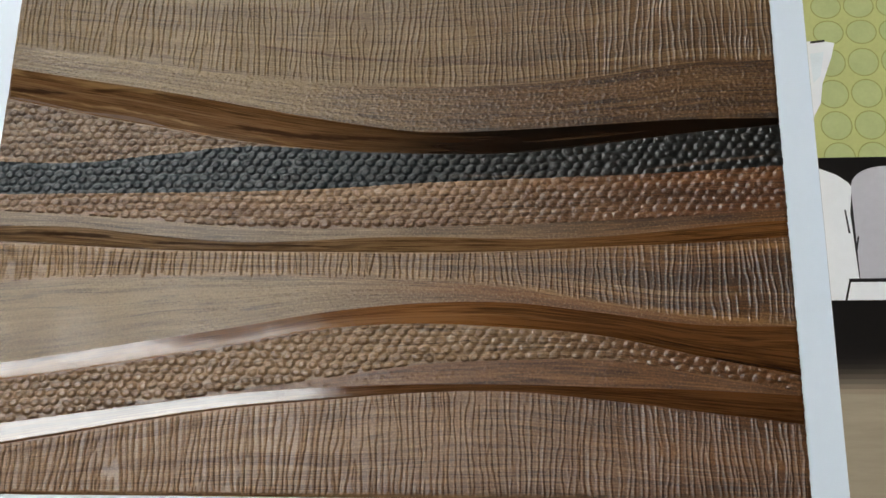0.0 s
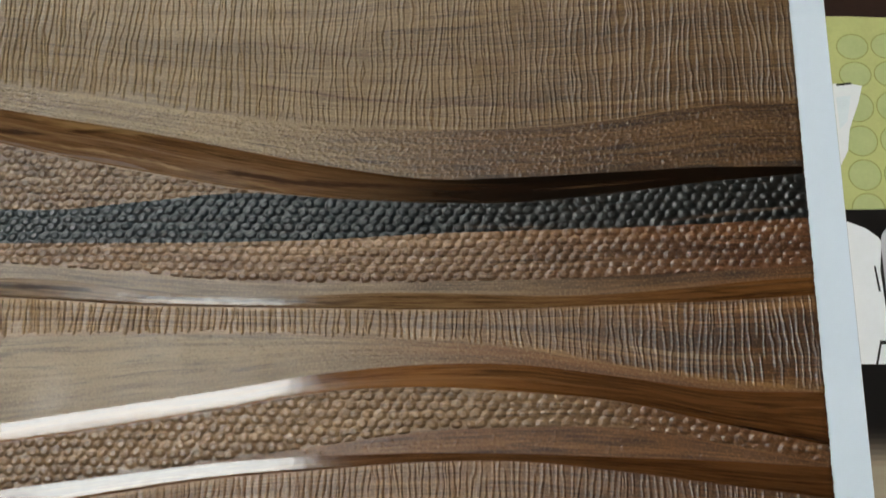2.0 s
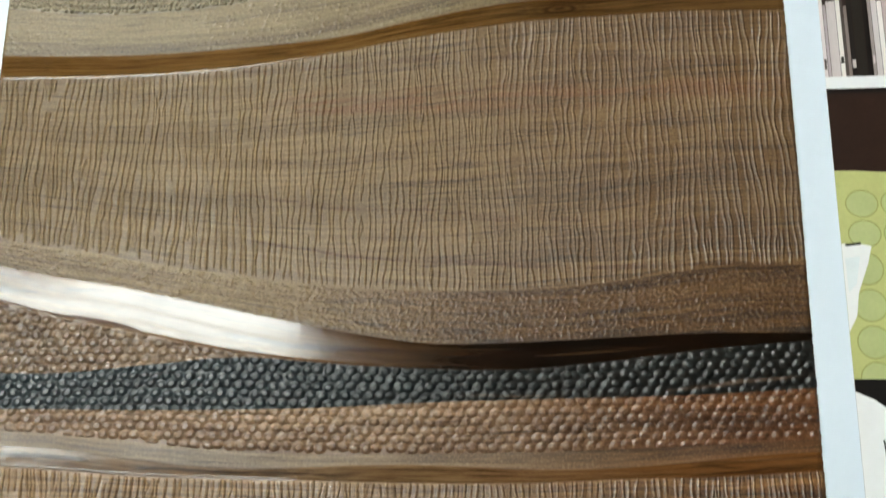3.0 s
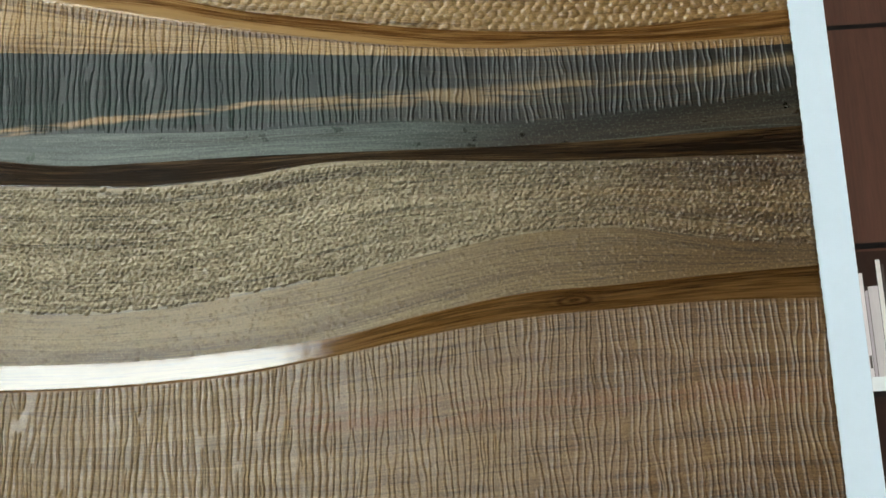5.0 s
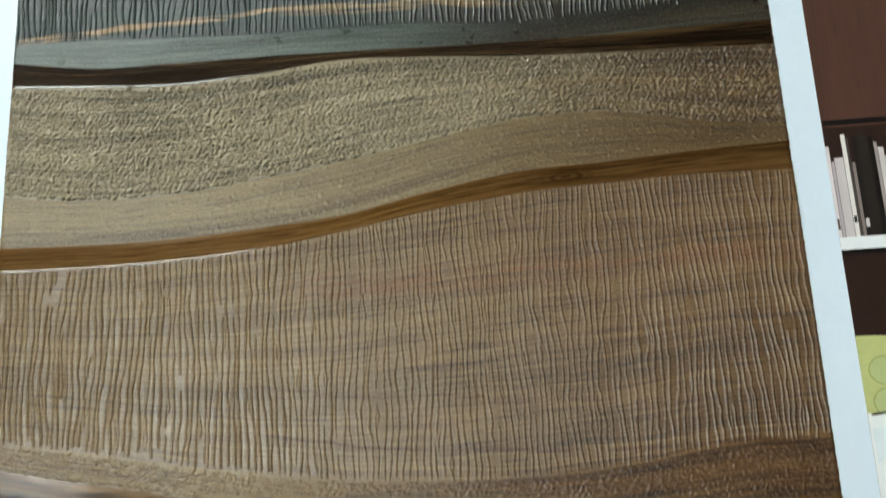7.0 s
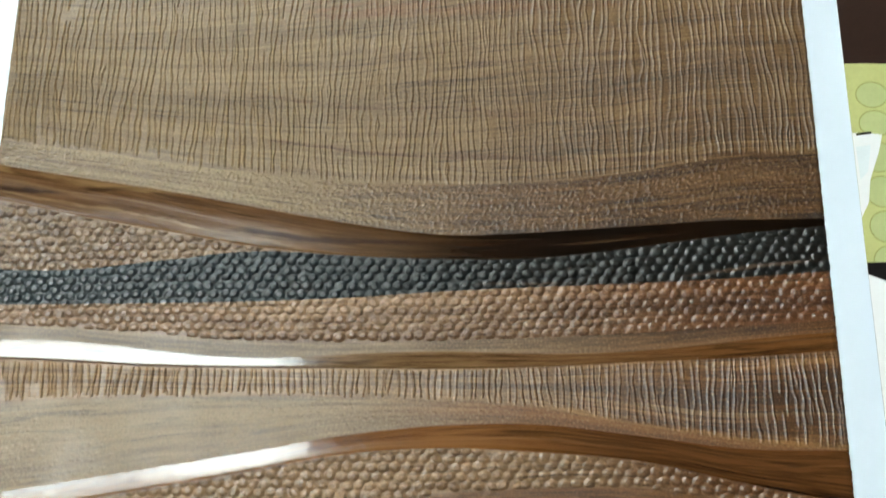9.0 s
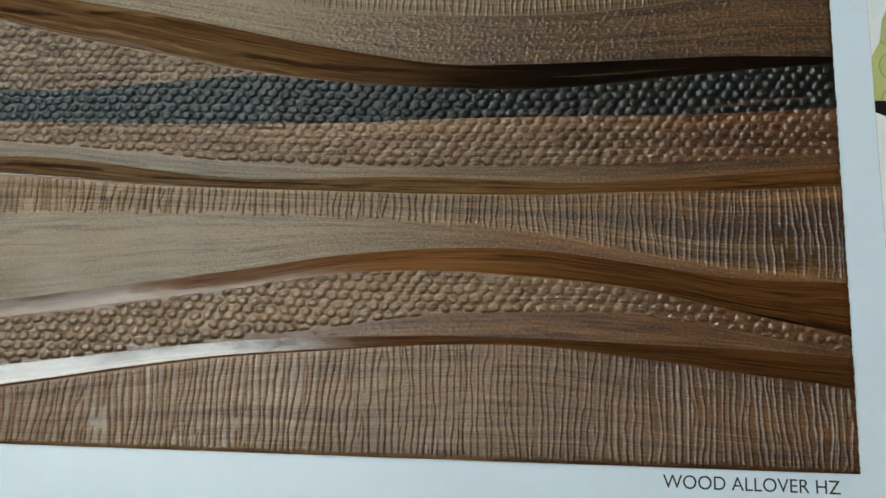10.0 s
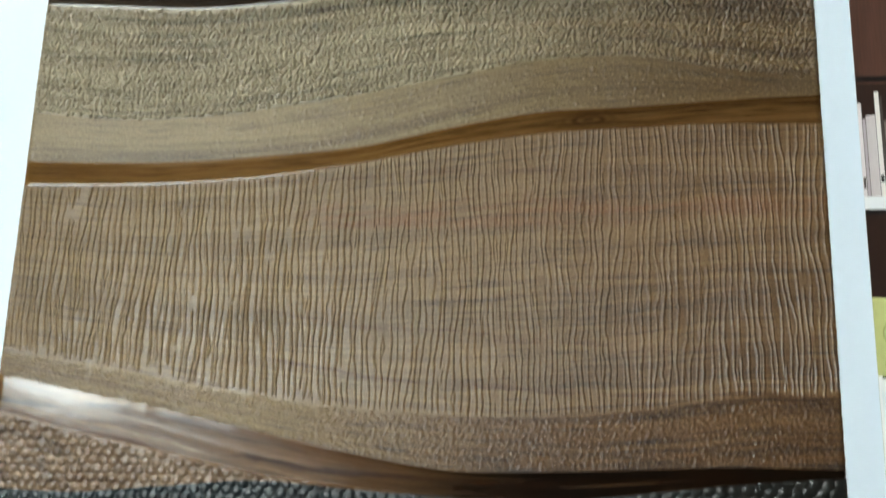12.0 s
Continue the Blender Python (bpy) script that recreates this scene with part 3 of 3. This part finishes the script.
band("smooth_strip", E_PEB3_TOP, E_STRIP8_TOP, wood("strip_eight", (94, 60, 28), (140, 100, 58), (160, 122, 78), GLOSS * 1.6, 1.2, seed=24))
band("ribbed_band", E_STRIP8_TOP, E_TOP, wood("rib_top", (96, 66, 38), (136, 102, 66), (154, 118, 80), TEX, 1.0, seed=25))
tagged(sheet, "glossy embossed wood-effect sample sheet mounted on a white catalogue page", "sample sheet")

# ---- printed room picture beside it, flat on the page ----
picture = empty("printed_room_picture", 0.26, 0.165, PAGE)
PX0, PX1 = 0.2188, 0.305
LAYER = 0.00003
RISE = 1.65


def flat(name, pts, level, material, label=""):
    """A flat printed shape."""
    bm = bmesh.new()
    bm.faces.new([bm.verts.new((x / 1000, (y + RISE) / 1000, PAGE + 0.0001 + level * LAYER)) for x, y in pts])
    bmesh.ops.triangulate(bm, faces=bm.faces[:])
    return under(part(name, bm, material, label=label), picture)


def onto(ob, parent):
    """Makes a printed shape part of another one."""
    ob.parent, ob.matrix_parent_inverse = parent, Matrix()
    return ob


def rect(x0, y0, x1, y1):
    return ((x0, y0), (x1, y0), (x1, y1), (x0, y1))


def print_ink(name, rgb, vary=0.1, scale=200.0, stretch=(1, 1, 1)):
    return plain("print_" + name, rgb, 0.35, vary, scale, 0.0, k=1.15, stretch=stretch)


P_BROWN = print_ink("dark_brown", (74, 48, 39), 0.35, 220, (1, 0.06, 1))
P_DEEP = print_ink("deep_brown", (40, 24, 18), 0.3, 150)
P_BLACK = print_ink("black", (8, 6, 6), 0.2)
P_GREEN = print_ink("green", (178, 181, 119), 0.08, 120)
P_RING = print_ink("green_ring", (146, 148, 86), 0.15, 900)
P_DISC = print_ink("green_disc", (170, 178, 124), 0.08, 150)
P_WHITE = print_ink("white", (222, 224, 226), 0.03, 60)
P_GREY = print_ink("light_grey", (180, 178, 184), 0.05, 60)
P_FLOOR = print_ink("floor", (150, 138, 118), 0.12, 160, (0.1, 1, 1))
X0, X1 = PX0 * 1000, PX1 * 1000
flat("print_ground", rect(X0, -2, X1, 335), 0, P_BROWN, "dark brown panelled wall in the print")
for y in (248.1, 302.0):
    flat("panel_joint", rect(X0, y - 0.6, X1, y + 0.6), 1, P_BLACK)
flat("panel_joint", rect(X0, 191.4, X1, 192.9), 1, P_BLACK)
flat("shelf_recess", rect(X0, 161, X1, 190.8), 1, P_DEEP)
flat("shelf_board", rect(X0, 157.9, X1, 161.2), 3, P_WHITE, "white shelf board in the print")
flat("lower_wall", rect(X0, 134, X1, 157.9), 1, P_DEEP)
flat("board_shadow", rect(X0, 156.6, X1, 157.85), 2, P_BLACK)
tones = [(206, 198, 200), (172, 160, 164), (192, 182, 182), (214, 208, 204), (70, 62, 58), (128, 116, 112), (24, 20, 18), (34, 30, 26), (16, 13, 12), (150, 140, 138), (196, 188, 188), (222, 216, 214), (176, 158, 158), (206, 196, 194)]
inks = [print_ink("spine", t, 0.12, 400, (1, 0.1, 1)) for t in tones]
bx, k = X0, 0
brng = random.Random(4)
tops = [185.7, 181.5, 182.5, 188.7, 187.5, 181.0, 188.0, 188.4, 187.6, 186.0, 184.5, 182.2, 189.0, 186.0]
wides = [1.0, 0.8, 2.4, 1.2, 0.7, 0.9, 1.3, 2.6, 1.3, 0.9, 1.5, 1.3, 1.6, 1.4]
while bx < X1 - 3:
    w_ = wides[k % 14]
    t_ = tops[k % 14] + (brng.uniform(-1.5, 1) if k >= 14 else 0)
    spine = flat("book_spine", ((bx, 161.2), (bx + w_ - 0.12, 161.2), (bx + w_ - 0.12, t_), (bx, t_ + brng.uniform(-0.2, 0.2))), 2, inks[k % 14])
    if k % 3 == 0:
        onto(flat("spine_label", rect(bx + 0.15, 163 + brng.uniform(0, 2), bx + w_ - 0.3, 165.5 + brng.uniform(0, 1.5)), 4, inks[(k + 4) % 14]), spine)
    bx += w_
    k += 1
cushion = [(X0, 83.9), (X1, 84.6), (X1, 135.0), (X0 + 30, 134.9), (X0 + 14, 135.3), (X0 + 5, 135.9), (X0, 136.0)]
cushion_print = flat("green_cushion", cushion, 3, P_GREEN, "pale green cushion with rings in the print")


def ring(x, y, rx, ry, level):
    n = 28
    bm = bmesh.new()
    z = PAGE + 0.0001 + level * LAYER
    o = [bm.verts.new(((x + rx * math.cos(6.2832 * i / n)) / 1000, (y + RISE + ry * math.sin(6.2832 * i / n)) / 1000, z)) for i in range(n)]
    q = [bm.verts.new(((x + (rx - 0.32) * math.cos(6.2832 * i / n)) / 1000, (y + RISE + (ry - 0.32) * math.sin(6.2832 * i / n)) / 1000, z)) for i in range(n)]
    for i in range(n):
        bm.faces.new((o[i], o[(i + 1) % n], q[(i + 1) % n], q[i]))
    onto(part("cushion_ring", bm, P_RING), cushion_print)
    bm = bmesh.new()
    bm.faces.new([bm.verts.new(((x + (rx - 0.33) * math.cos(6.2832 * i / n)) / 1000, (y + RISE + (ry - 0.33) * math.sin(6.2832 * i / n)) / 1000, z)) for i in range(n)])
    onto(part("cushion_disc", bm, P_DISC), cushion_print)


for r, y in enumerate((84.2, 92.9, 101.8, 110.8, 119.6, 127.3)):
    for c in range(9):
        ring(224.3 + c * 8.45 + (0.3 if r > 3 else 0), y, 4.0, 4.1 if r < 4 else 3.6, 4)
flat("cushion_label", ((X0, 117.2), (223.2, 117.1), (225.9, 116.5), (224.7, 112.2), (221.8, 104.8), (220.9, 99.2), (X0, 95.3)), 6, P_WHITE, "white folded corner in the print")
flat("label_shade", ((X0 + 0.5, 113.5), (222.9, 113.9), (221.5, 107.0), (X0 + 0.7, 105.0)), 7, print_ink("cool_grey", (212, 220, 224), 0.05))
flat("label_mark", ((219.7, 116.5), (223.4, 116.9), (223.4, 117.5), (219.7, 117.1)), 7, P_BLACK)
flat("seat_gap", rect(X0, 50, X1, 84.1), 4.5, P_BLACK)


def arch(x0, x1, ytop, ybot, level, material):
    n = 18
    pts = [(x0, ybot), (x1, ybot)]
    for i in range(n + 1):
        a = math.pi * i / n
        pts.append(((x0 + x1) / 2 + (x1 - x0) / 2 * math.cos(a), ytop - 6.5 + 6.5 * math.sin(a) ** 0.8 if 0 < i < n else ytop - 6.5))
    return flat("seat_cushion", pts, level, material, "white rounded seat cushion in the print")


flat("seat_cushion", ((X0, 51.5), (226.0, 51.5), (225.4, 69.0), (226.4, 76.0), (225.7, 77.2), (223.1, 79.3), (X0, 81.2)), 5, P_WHITE, "white rounded seat cushion in the print")
for i in range(4):
    arch(226.2 + i * 18.4, 244.4 + i * 18.4, 81.6, 51.9, 5, P_GREY)
flat("seat_slit", ((224.0, 70.0), (224.4, 70.0), (225.0, 63.8), (224.5, 63.8)), 6, P_BLACK)
flat("seat_slit", ((226.6, 63.0), (227.0, 63.0), (226.3, 59.5), (225.8, 59.5)), 6, P_BLACK)
flat("seat_base", rect(X0, 46.6, X1, 52.0), 6, P_WHITE, "white seat base in the print")
flat("base_joint", rect(223.5, 51.2, X1, 52.1), 7, P_BLACK)
flat("base_joint", ((222.1, 46.6), (222.6, 46.6), (223.9, 51.3), (223.4, 51.3)), 7, P_BLACK)
flat("under_seat", rect(X0, 31.5, X1, 46.5), 3, P_BLACK)
for i in range(8):
    q = (i / 7) ** 1.2
    shade = print_ink("floor_shade", tuple(round(a + (b - a) * q) for a, b in zip((12, 9, 8), (140, 126, 108))), 0.12, 160, (0.1, 1, 1))
    flat("floor_shade", rect(X0, 33.2 - (i + 1) * 1.2, X1, 33.2 - i * 1.2), 4, shade)
flat("print_floor", rect(X0, -2, X1, 27.6), 3, P_FLOOR, "beige floor in the print")
tagged(picture, "printed colour picture of a room with a white bench", "picture")
